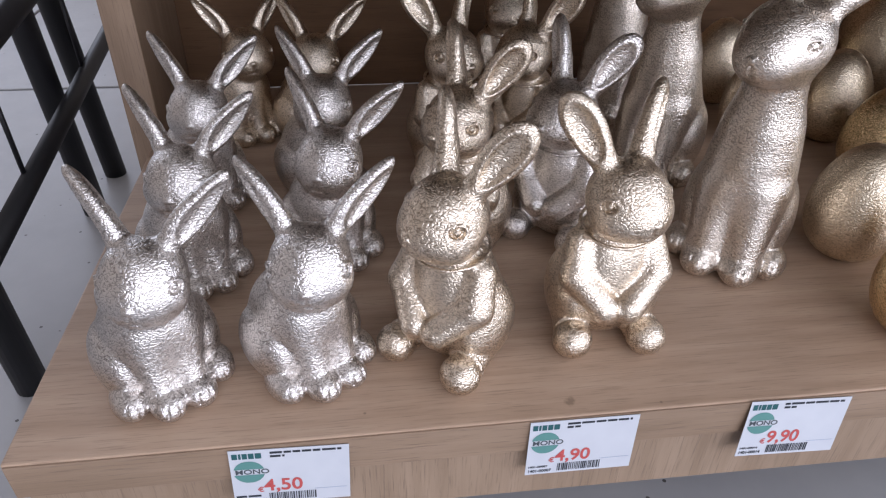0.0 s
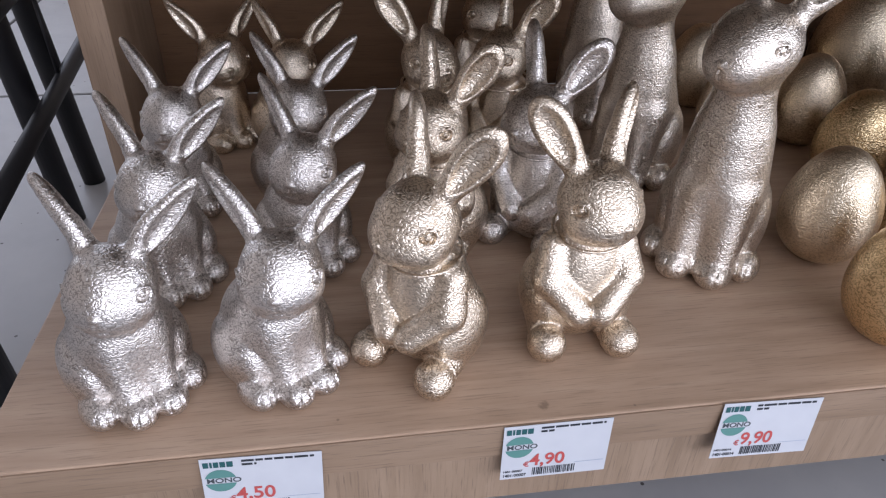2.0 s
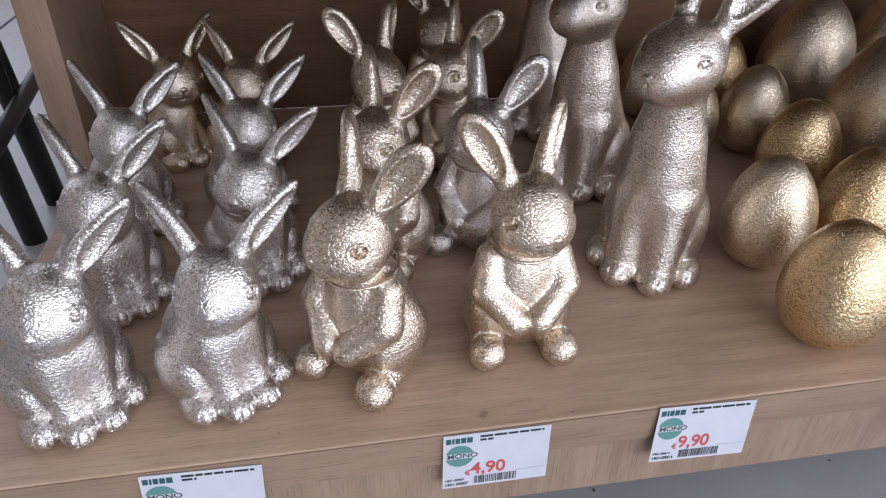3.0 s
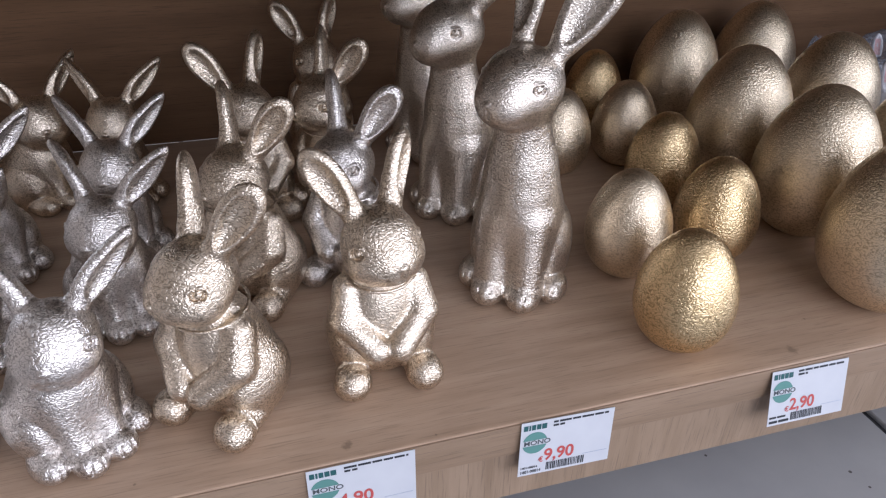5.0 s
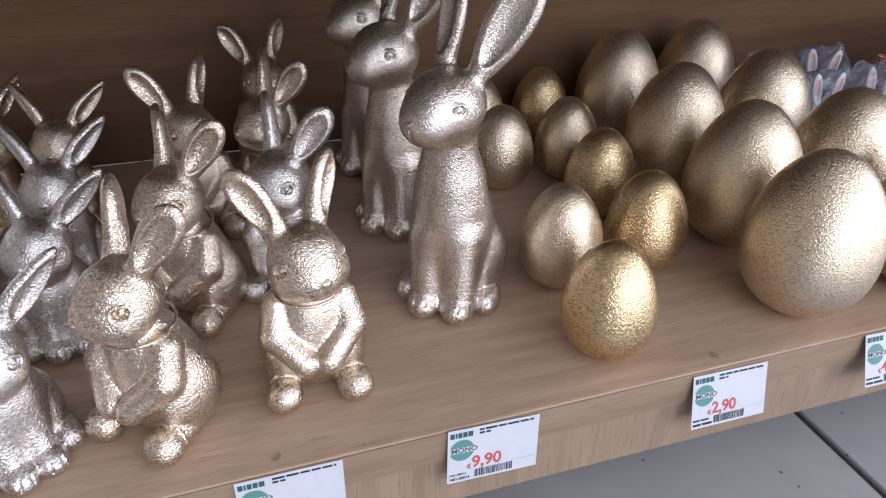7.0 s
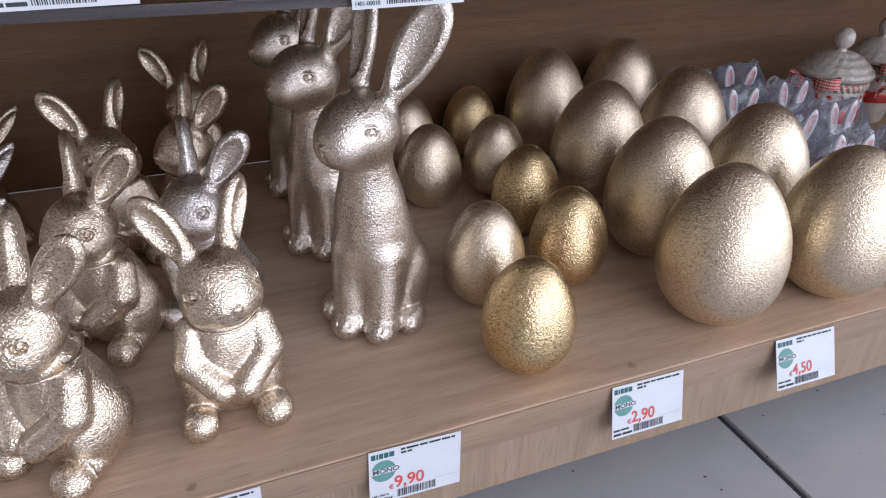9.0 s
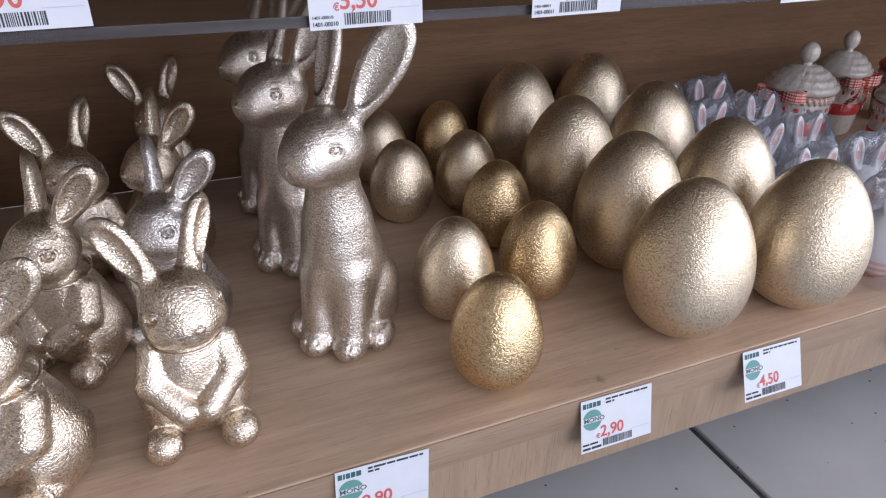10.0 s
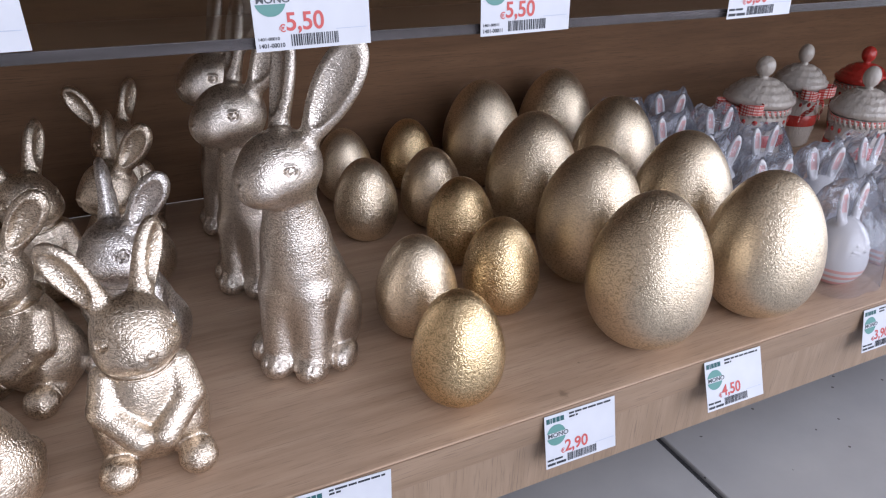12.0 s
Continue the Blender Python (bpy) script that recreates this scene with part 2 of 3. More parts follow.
# ---- the shop round the shelf ----
def room():
    x0, x1, y0, y1, top = ROOM
    th = 0.15
    kind = "structure"
    tagged(link("floor", box(x0, x1, y0, y1, FLOOR - 0.12, FLOOR - 0.004), GROUT), "dark grout bed under the shop floor tiles", "floor", kind=kind)
    tagged(link("ceiling", box(x0, x1, y0, y1, top, top + 0.1), WALL), "plain white shop ceiling", "ceiling", kind=kind)
    # This opening is made up to let the back fill lamp through.
    a, b, c, d = FILL_N
    bm = box(x0, a, y1, y1 + th, FLOOR, top)
    box(b, x1, y1, y1 + th, FLOOR, top, bm=bm), box(a, b, y1, y1 + th, FLOOR, c, bm=bm), box(a, b, y1, y1 + th, d, top, bm=bm)
    tagged(link("wall_north", bm, WALL_WARM), "beige shop wall with an added opening for fill light", "wall", kind=kind)
    tagged(link("wall_west", box(x0 - th, x0, y0, y1, FLOOR, top), WALL_WARM), "plain beige painted shop wall", "wall", kind=kind)
    a, b, c, d = WIN_F
    bm = box(x0, a, y0 - th, y0, FLOOR, top)
    box(b, x1, y0 - th, y0, FLOOR, top, bm=bm), box(a, b, y0 - th, y0, FLOOR, c, bm=bm), box(a, b, y0 - th, y0, d, top, bm=bm)
    tagged(link("wall_south", bm, WALL_WARM), "beige shop wall with a wide window opening", "wall", kind=kind)
    a, b, c, d = WIN_R
    bm = box(x1, x1 + th, y0, a, FLOOR, top)
    box(x1, x1 + th, b, y1, FLOOR, top, bm=bm), box(x1, x1 + th, a, b, FLOOR, c, bm=bm), box(x1, x1 + th, a, b, d, top, bm=bm)
    tagged(link("wall_east", bm, WALL_WARM), "beige shop wall with a window opening", "wall", kind=kind)


room()
floor = bpy.data.objects["floor"]

# ---- the display cupboard ----
X0, X1, DEEP = -0.276, 1.62, 0.485
BASE = -0.066


def cupboard():
    root = new("display_cupboard")
    tagged(root, "light oak shop display cupboard with a low deep shelf", "cupboard")
    part("shelf_board", box(X0, X1, 0.0, DEEP, -0.026, 0.0, 0.0012), OAK, root, "pale oak shelf board with fine long grain")
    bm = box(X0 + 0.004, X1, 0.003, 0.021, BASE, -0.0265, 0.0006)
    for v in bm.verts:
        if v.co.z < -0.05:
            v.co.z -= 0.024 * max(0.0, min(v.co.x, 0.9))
    part("apron", bm, OAK_UP_SHADED, root, "oak apron under the shelf edge")
    part("edge_band", box(X0 + 0.001, X1, -0.0012, -0.0001, -0.0252, -0.0012, 0.0003), OAK_EDGE_SHADED, root, "oak edging strip")
    part("plinth", box(X0 + 0.05, X1 - 0.02, 0.14, DEEP - 0.02, FLOOR, -0.0262), OAK_UP_SHADED, root)
    part("side_panel", box(X0 - 0.014, X0 + 0.012, 0.345, DEEP + 0.02, -0.026, 1.25, 0.0015), OAK_SIDE, root, "oak upright side panel")
    part("side_panel", box(X1 - 0.026, X1, 0.03, DEEP + 0.02, 0.0005, 1.25, 0.0015), OAK_SIDE, root)
    part("back_panel", box(X0 + 0.0125, X1 - 0.0265, DEEP, DEEP + 0.012, 0.0005, 1.25), OAK_BACK_SHADED, root, "brown oak back panel, darkened for the shade inside")
    # Added board, out of view: keeps window light off the back panel.
    part("shade_board", box(X0 + 0.0125, X1 - 0.0265, 0.045, DEEP - 0.0005, 0.314, 0.340, 0.001), OAK, root)
    return root


cupboard()


def glass_shelf():
    root = link("glass_shelf", box(X0 + 0.014, X1 - 0.028, 0.0422, DEEP - 0.004, 0.2545, 0.2595, 0.0004), GLASS)
    root.visible_shadow = False
    strip = Mat("polished_glass_edge", (0.1, 0.09, 0.095), 0.3)
    strip.set("Alpha", 0.72).put(strip.ramp(strip.noise(8, 3, 0.5, (1, 1, 30)), (0.35, (0.035, 0.03, 0.03)), (0.7, (0.09, 0.08, 0.085))), "Base Color")
    part("polished_edge", box(X0 + 0.014, X1 - 0.028, 0.0411, 0.0421, 0.2543, 0.2597, 0.0003), strip.m, root, "dark grey polished front edge")
    tagged(root, "clear glass shelf with a dark grey polished edge", "shelf")


glass_shelf()


# ---- black steel rack beside the cupboard ----
def rack():
    root = new("steel_rack")
    tagged(root, "black painted steel rack with round legs and a sloping tube", "rack")
    for foot, head in (((-0.366, 0.192, FLOOR), (-0.366, 0.150, 0.5)), ((-0.391, 0.466, FLOOR), (-0.391, 0.385, 0.5)), ((-0.392, 0.556, FLOOR), (-0.392, 0.44, 0.5))):
        part("leg", rod(foot, head, 0.0125), BLACK, root, smooth=True)
    part("tube", rod((-0.367, 0.12, -0.030), (-0.367, 0.72, 0.050), 0.0085), BLACK, root, smooth=True)
    part("tube", rod((-0.37, 0.10, 0.082), (-0.37, 0.72, 0.155), 0.0105), BLACK, root, smooth=True)
    part("wire", rod((-0.37, 0.305, 0.0), (-0.37, 0.302, 0.09), 0.0022, 8), BLACK, root, smooth=True)
    part("wire", rod((-0.37, 0.49, 0.025), (-0.37, 0.485, 0.115), 0.0022, 8), BLACK, root, smooth=True)


rack()


# ---- figurines, as blended solids ----
import functools


def ell(P, c, r, R=None):
    q = P - np.array(c)
    if R is not None:
        q = q @ R
    a, b = q / np.array(r), q / np.array(r) ** 2
    k0, k1 = np.sqrt((a * a).sum(-1)), np.sqrt((b * b).sum(-1)) + 1e-9
    return k0 * (k0 - 1) / k1


def cap(P, a, b, ra, rb):
    a, b = np.array(a, float), np.array(b, float)
    d = b - a
    h = np.clip(((P - a) @ d) / (d @ d), 0, 1)
    return np.sqrt(((P - a - h[..., None] * d) ** 2).sum(-1)) - (ra + (rb - ra) * h)


def join(a, b, k):
    h = np.clip(0.5 + 0.5 * (b - a) / k, 0, 1)
    return b + (a - b) * h - k * h * (1 - h)


def cut(a, b, k):
    return -join(-a, b, k)


def axes(d, n):
    """Columns: width, normal, length."""
    d = np.array(d, float) / np.linalg.norm(d)
    n = np.array(n, float)
    n = n - d * (n @ d)
    n = n / np.linalg.norm(n)
    return np.stack([np.cross(n, d), n, d], 1)


def ear(S, P, base, tip, normal, width, thick, k=3.0, taper=0.0):
    base, tip = np.array(base, float), np.array(tip, float)
    R = axes(tip - base, normal)
    L = np.linalg.norm(tip - base)
    mid = base + (tip - base) * 0.54
    q = (P - mid) @ R
    f = 1 - taper * np.clip(q[..., 2] / (L * 0.52), -0.6, 1)
    q[..., 0] /= f
    S = join(S, ell(q, (0, 0, 0), (width, thick, L * 0.52)), k)
    S = join(S, cap(P, base - (tip - base) * 0.05, base + (tip - base) * 0.35, thick * 1.15, thick * 1.1), k)
    return cut(S, ell(q, (0, thick * 1.05, L * 0.03), (width * 0.68, thick * 0.95, L * 0.42)), 1.2)


def eye(S, P, at, normal, r):
    """An almond eye: a shallow socket, a thin lid line and a low eyeball."""
    R = axes((0, 0, 1), normal)
    q = (P - np.array(at)) @ R
    n = R[:, 1]
    S = cut(S, ell(q, (0, 0, 0), (r * 1.25, r * 0.55, r)), 0.5)
    flat = np.sqrt((q[..., 0] / 1.25) ** 2 + q[..., 2] ** 2)
    ring = np.sqrt((flat - r) ** 2 + q[..., 1] ** 2) - r * 0.2
    S = join(S, ring, 0.6)
    return join(S, ell(q, (0, -r * 0.25, 0), (r * 0.62, r * 0.55, r * 0.6)), 0.3)


def turned(P, about, yaw, pitch=0.0):
    """The grid as seen from a part that is turned about a point."""
    m = np.array(Euler((radians(pitch), 0, radians(yaw))).to_matrix())
    return (P - np.array(about)) @ m + np.array(about)


def solid(name, build, lo, hi, h, material):
    """The zero surface of a distance field on a grid in millimetres, as one smooth mesh in metres."""
    ax = [np.arange(a, b + h, h) for a, b in zip(lo, hi)]
    P = np.stack(np.meshgrid(*ax, indexing="ij"), -1)
    V = build(P)
    V = np.maximum(V, 0.4 - P[..., 2])
    n = V.shape
    total, count = np.zeros((n[0] - 1, n[1] - 1, n[2] - 1, 3)), np.zeros((n[0] - 1, n[1] - 1, n[2] - 1))
    edges = []
    for k in range(3):
        lo_s, hi_s = [slice(None)] * 3, [slice(None)] * 3
        lo_s[k], hi_s[k] = slice(0, -1), slice(1, None)
        a, b = V[tuple(lo_s)], V[tuple(hi_s)]
        idx = np.argwhere((a < 0) != (b < 0))
        va, vb = a[tuple(idx.T)], b[tuple(idx.T)]
        p = idx.astype(float)
        p[:, k] += va / (va - vb)
        u, w = [i for i in range(3) if i != k]
        ok = (idx[:, u] > 0) & (idx[:, w] > 0) & (idx[:, u] < n[u] - 1) & (idx[:, w] < n[w] - 1)
        idx, p, va = idx[ok], p[ok], va[ok]
        corners = []
        for du, dw in ((0, 0), (1, 0), (1, 1), (0, 1)):
            c = idx.copy()
            c[:, u] -= du
            c[:, w] -= dw
            corners.append(c)
            np.add.at(total, tuple(c.T), p)
            np.add.at(count, tuple(c.T), 1)
        edges.append((k, corners, va))
    ids = -np.ones(count.shape, int)
    used = count > 0
    ids[used] = np.arange(used.sum())
    verts = (total[used] / count[used][:, None] * h + np.array(lo)) * 0.001
    faces = []
    for k, corners, va in edges:
        q = np.stack([ids[tuple(c.T)] for c in corners], 1)
        flip = (va < 0) if k != 1 else (va >= 0)
        q[~flip] = q[~flip][:, ::-1]
        faces.append(q)
    me = bpy.data.meshes.new(name)
    me.from_pydata(verts.tolist(), [], np.concatenate(faces).tolist())
    me.materials.append(material)
    me.polygons.foreach_set("use_smooth", [True] * len(me.polygons))
    me.update()
    return me


def toes(S, P, c, d, w, r):
    """Two short grooves across the front of a paw at c, pointing along d, w apart."""
    d = np.array(d, float) / np.linalg.norm(d)
    side = np.array((-d[1], d[0], 0))
    for s in (-0.5, 0.5):
        p = np.array(c, float) + side * w * s
        S = cut(S, cap(P, p + d * r * 0.75 + (0, 0, r * 0.55), p + d * r * 1.0 - (0, 0, r * 0.4), 0.8, 0.7), 0.7)
    return S


def sitting_rabbit(P):
    """Small seated rabbit, front towards -y, head turned to its right."""
    S = ell(P, (0, 10, 31), (27, 29, 33))
    S = join(S, ell(P, (0, -4, 48), (22, 20.5, 28)), 13)
    for s in (-1, 1):
        S = join(S, ell(P, (s * 20, 8, 23), (14, 24, 23.5)), 1.6)
        S = join(S, cap(P, (s * 8, -11, 46), (s * 8, -20, 13), 10, 8.5), 5.0)
        S = join(S, ell(P, (s * 24, -12, 8.8), (9.6, 15, 9.2)), 1.0)
        S = join(S, ell(P, (s * 8.4, -26, 8.4), (9.6, 12, 8.8)), 1.4)
        S = toes(S, P, (s * 8.4, -26, 8.4), (0, -1, 0), 6.5, 11.5)
        S = toes(S, P, (s * 24, -14, 8.8), (s * 0.15, -1, 0), 6.5, 13)
    S = join(S, ell(P, (0, 37, 15), (9, 9, 9)), 2)
    Q = turned(P, (0, -12, 80), -40)
    Hd = ell(Q, (0, -11, 82), (20.5, 20, 18.5))
    Hd = join(Hd, ell(Q, (0, -22, 73), (14.5, 13.5, 13)), 9)
    for s in (-1, 1):
        Hd = join(Hd, ell(Q, (s * 9.5, -17, 74), (12, 12.5, 12)), 7)
        Hd = ear(Hd, Q, (s * 11, -4, 94), (s * 38 + 3, 10, 127), (s * 1.0, -0.55, 0.25), 8.6, 5.4, 3.0, 0.36)
        Hd = eye(Hd, Q, (s * 19.0, -21, 82), (s * 1, -0.62, 0.1), 3.6)
    Hd = join(Hd, ell(Q, (0, -35.2, 77), (3.0, 1.6, 1.8)), 0.7)
    Hd = cut(Hd, cap(Q, (0, -36.2, 74.5), (0, -35.0, 69), 0.9, 0.8), 0.7)
    for s in (-1, 1):
        Hd = cut(Hd, cap(Q, (0, -35.0, 69), (s * 7, -32.5, 67), 0.9, 0.7), 0.7)
    return join(S, Hd, 5)


def standing_rabbit(P, yaw=18):
    """Upright rabbit with folded paws, round head and feet stuck out."""
    S = ell(P, (0, 4, 33), (29, 28, 34))
    S = join(S, ell(P, (0, -1, 62), (23, 20, 25)), 15)
    for s in (-1, 1):
        S = join(S, ell(P, (s * 20, 3, 30), (14.5, 23, 26)), 4.0)
        S = join(S, cap(P, (s * 19, -4, 13), (s * 21.5, -17, 11.5), 11.5, 10.2), 2.5)
        S = join(S, ell(P, (s * 22.5, -25, 11.2), (11.8, 11.5, 11.4)), 0.5)
        S = join(S, ell(P, (s * 21.5, -17.5, 12), (11.4, 1.6, 11.2)), 0.8)
        S = join(S, cap(P, (s * 20, -6, 69), (s * 23, -14, 52), 9.0, 10.2), 3.0)
        S = join(S, cap(P, (s * 23, -14, 52), (s * 7.5, -27, 36), 9.8, 8.6), 2.2)
        S = join(S, ell(P, (s * 6.4, -28, 34.5), (7.4, 7, 8.5)), 1.6)
    S = join(S, ell(P, (0, 32, 18), (11, 10, 11)), 2)
    # fold of the collar under the chin
    q = P - np.array((0, -3.5, 78))
    q[..., 2] -= 0.12 * q[..., 1]
    S = join(S, np.sqrt((np.sqrt(q[..., 0] ** 2 + q[..., 1] ** 2) - 20.8) ** 2 + q[..., 2] ** 2) - 1.1, 2.0)
    Q = turned(P, (0, -8, 98), yaw)
    Hd = ell(Q, (0, -9, 100), (22.5, 22.5, 21.5))
    Hd = join(Hd, ell(Q, (0, -24, 93.5), (14.5, 12.5, 12)), 9)
    for s in (-1, 1):
        Hd = join(Hd, ell(Q, (s * 10.5, -15, 92.5), (13, 13, 12.5)), 7)
        Hd = ear(Hd, Q, (s * 10.5, -1, 116), (s * 30, 15, 152), (s * 0.85, -0.85, 0.25), 11.0, 6.3, 3.5, -0.15)
        Hd = eye(Hd, Q, (s * 19.4, -19.5, 103), (s * 1, -0.62, 0.12), 4.0)
    Hd = join(Hd, ell(Q, (0, -36.4, 97), (3.4, 2.0, 2.3)), 0.9)
    Hd = cut(Hd, cap(Q, (0, -37, 94.5), (0, -35.8, 89), 1.0, 0.9), 0.7)
    for s in (-1, 1):
        Hd = cut(Hd, cap(Q, (0, -35.8, 89), (s * 9, -32, 86), 1.0, 0.8), 0.7)
    return join(S, Hd, 2.5)


def tall_rabbit(P):
    """Tall slim rabbit, straight front legs, long ears."""
    S = ell(P, (0, 16, 48), (32, 33, 50))
    S = join(S, ell(P, (0, 0, 84), (27.5, 26, 50)), 14)
    S = join(S, cap(P, (0, -3, 112), (0, -7, 146), 20, 18), 10)
    for s in (-1, 1):
        S = join(S, cap(P, (s * 12.3, -9, 66), (s * 12.8, -17, 14), 15, 13), 8.0)
        S = join(S, ell(P, (s * 13, -22, 11), (13, 15, 11.5)), 2.0)
        S = toes(S, P, (s * 13, -22, 11), (0, -1, 0), 8, 14)
        S = join(S, ell(P, (s * 25, 18, 34), (13, 26, 34)), 2.6)
        S = join(S, ell(P, (s * 31, -2, 11), (10.5, 16, 11.5)), 1.2)
        S = toes(S, P, (s * 31, -3, 11), (0, -1, 0), 6, 15)
    S = join(S, ell(P, (0, 50, 16), (12, 11, 12)), 2)
    Q = turned(P, (0, -8, 160), -22)
    Hd = ell(Q, (0, -12, 163), (25.5, 30, 25))
    Hd = join(Hd, ell(Q, (0, -33, 156), (16, 14, 14)), 10)
    Hd = ear(Hd, Q, (-11, 0, 182), (-13, 16, 245), (-0.25, -1, 0.1), 12.5, 6, 4.0, -0.1)
    Hd = ear(Hd, Q, (13, 2, 180), (41, 22, 242), (0.55, -1, 0.2), 15.0, 6, 5.0, -0.15)
    for s in (-1, 1):
        Hd = eye(Hd, Q, (s * 21.8, -25, 168), (s * 1, -0.62, 0.15), 4.0)
    Hd = join(Hd, ell(Q, (0, -46.8, 159), (3, 2, 2.4)), 0.8)
    Hd = cut(Hd, cap(Q, (0, -47.2, 156), (0, -45.5, 150), 1.0, 0.9), 0.7)
    return join(S, Hd, 6)


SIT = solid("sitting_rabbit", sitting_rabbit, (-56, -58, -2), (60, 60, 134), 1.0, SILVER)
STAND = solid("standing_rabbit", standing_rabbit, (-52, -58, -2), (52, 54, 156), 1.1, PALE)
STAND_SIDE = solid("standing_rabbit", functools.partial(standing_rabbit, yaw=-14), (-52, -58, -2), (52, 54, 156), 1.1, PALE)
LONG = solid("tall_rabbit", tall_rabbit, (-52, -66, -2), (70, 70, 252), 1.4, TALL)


def figurine(name, mesh, x, y, turn, label, group, material=None, size=1.0):
    ob = new(name, mesh)
    ob.matrix_world = pose(x, y, 0.0, 0, 0, turn) @ Matrix.Scale(size, 4)
    if material:
        ob.material_slots[0].link = "OBJECT"
        ob.material_slots[0].material = material
    return tagged(ob, label, "figurine", group)


for x, y, turn, mat in ((-0.2045, 0.052, 31, SILVER), (-0.1245, 0.056, 34, SILVER), (-0.203, 0.152, 27, SILVER), (-0.112, 0.170, 17, SILVER),
                        (-0.210, 0.255, 30, SILVER), (-0.120, 0.262, 30, SILVER), (-0.193, 0.372, 60, PALE), (-0.128, 0.358, 28, PALE)):
    figurine("sitting_rabbit", SIT, x, y, turn, "small crinkled silver ceramic rabbit sitting on the oak shelf" if mat == SILVER
             else "small pale gold ceramic rabbit sitting at the back of the shelf", "small sitting rabbits", mat)
for x, y, turn, mat, mesh in ((-0.041, 0.060, -42, PALE, STAND_SIDE), (0.053, 0.072, -2, PALE, STAND), (-0.018, 0.174, -36, PALE, STAND_SIDE), (0.055, 0.180, -38, SILVER, STAND_SIDE),
                              (-0.012, 0.302, 8, PALE, STAND), (0.058, 0.302, -50, PALE, STAND_SIDE), (0.062, 0.427, -5, PALE, STAND)):
    figurine("standing_rabbit", mesh, x, y, turn, "crinkled champagne gold ceramic rabbit with folded paws" if mat == PALE
             else "crinkled silver ceramic rabbit with folded paws", "standing rabbits", mat)
for x, y, turn in ((0.166, 0.130, -36), (0.159, 0.262, -42), (0.164, 0.390, -42)):
    figurine("tall_rabbit", LONG, x, y, turn, "tall soft champagne ceramic rabbit with long ears", "tall rabbits")


# ---- eggs ----
def egg_mesh(name, d, h, material):
    bm = lathe([(0 if i in (0, 40) else d / 2 * math.sin(math.pi * i / 40) ** 0.94 * (1 + 0.17 * math.cos(math.pi * i / 40)),
                 max(0.0, h * (0.5 - 0.5 * math.cos(math.pi * i / 40)) - 0.0016)) for i in range(41)], 56)
    me = bpy.data.meshes.new(name)
    bm.normal_update()
    bm.to_mesh(me)
    bm.free()
    me.materials.append(material)
    me.polygons.foreach_set("use_smooth", [True] * len(me.polygons))
    return me


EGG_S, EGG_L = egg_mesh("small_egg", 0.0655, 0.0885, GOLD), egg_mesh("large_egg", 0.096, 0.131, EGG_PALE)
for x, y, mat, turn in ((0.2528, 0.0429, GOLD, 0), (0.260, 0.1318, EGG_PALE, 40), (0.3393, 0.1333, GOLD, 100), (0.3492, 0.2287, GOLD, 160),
                        (0.2823, 0.3133, EGG_PALE, 220), (0.3585, 0.317, EGG_PALE, 280), (0.3762, 0.4228, GOLD, 310), (0.2929, 0.4155, EGG_PALE, 20)):
    ob = new("small_egg", EGG_S)
    ob.matrix_world = pose(x, y, 0, 0, 0, turn)
    ob.material_slots[0].link, ob.material_slots[0].material = "OBJECT", mat
    tagged(ob, "small crinkled gold leaf ceramic egg" if mat == GOLD else "small pale champagne leaf ceramic egg", "egg", "small eggs")
for x, y, turn in ((0.4226, 0.0467, 0), (0.5441, 0.0425, 70), (0.4425, 0.1508, 130), (0.5548, 0.1533, 200), (0.4516, 0.2648, 250), (0.5724, 0.2827, 300), (0.4675, 0.4046, 330), (0.5854, 0.4214, 30)):
    ob = new("large_egg", EGG_L)
    ob.matrix_world = pose(x, y, 0, 0, 0, turn)
    tagged(ob, "large pale gold crinkled leaf ceramic egg", "egg", "large eggs")


# ---- price labels ----
def card(name, x0, x1, z0, z1, y, material, parent, label=""):
    return part(name, box(x0, x1, y - 0.00012, y, z0, z1), material, parent, label)


def words(name, body, x, z, y, size, material, parent, width=None):
    cu = bpy.data.curves.new(name, "FONT")
    cu.body, cu.size, cu.extrude, cu.offset = body, size, 0.00004, size * 0.018
    cu.align_x, cu.align_y = "LEFT", "BOTTOM_BASELINE"
    cu.materials.append(material)
    ob = new(name, cu)
    ob.parent = parent
    sx = 1.0
    if width:
        sx = width / (0.55 * size * len(body))
    ob.matrix_basis = Matrix.Translation((x, y, z)) @ Euler((radians(90), 0, 0)).to_matrix().to_4x4() @ Matrix.Diagonal((sx, 1, 1, 1))
    return ob


def disc_slice(x, z, r, lo, hi, y):
    """The part of a disc between two heights, as a thin plate in the label's plane."""
    bm = bmesh.new()
    pts = []
    for i in range(25):
        a = math.asin(max(-1, min(1, lo / r))) + (math.asin(max(-1, min(1, hi / r))) - math.asin(max(-1, min(1, lo / r)))) * i / 24
        pts.append((r * math.cos(a), r * math.sin(a)))
    ring = [(x + u, z + v) for u, v in pts] + [(x - u, z + v) for u, v in reversed(pts)]
    front = [bm.verts.new((u, y - 0.0001, v)) for u, v in ring]
    bm.faces.new(front)
    bmesh.ops.remove_doubles(bm, verts=bm.verts, dist=1e-6)
    return bm


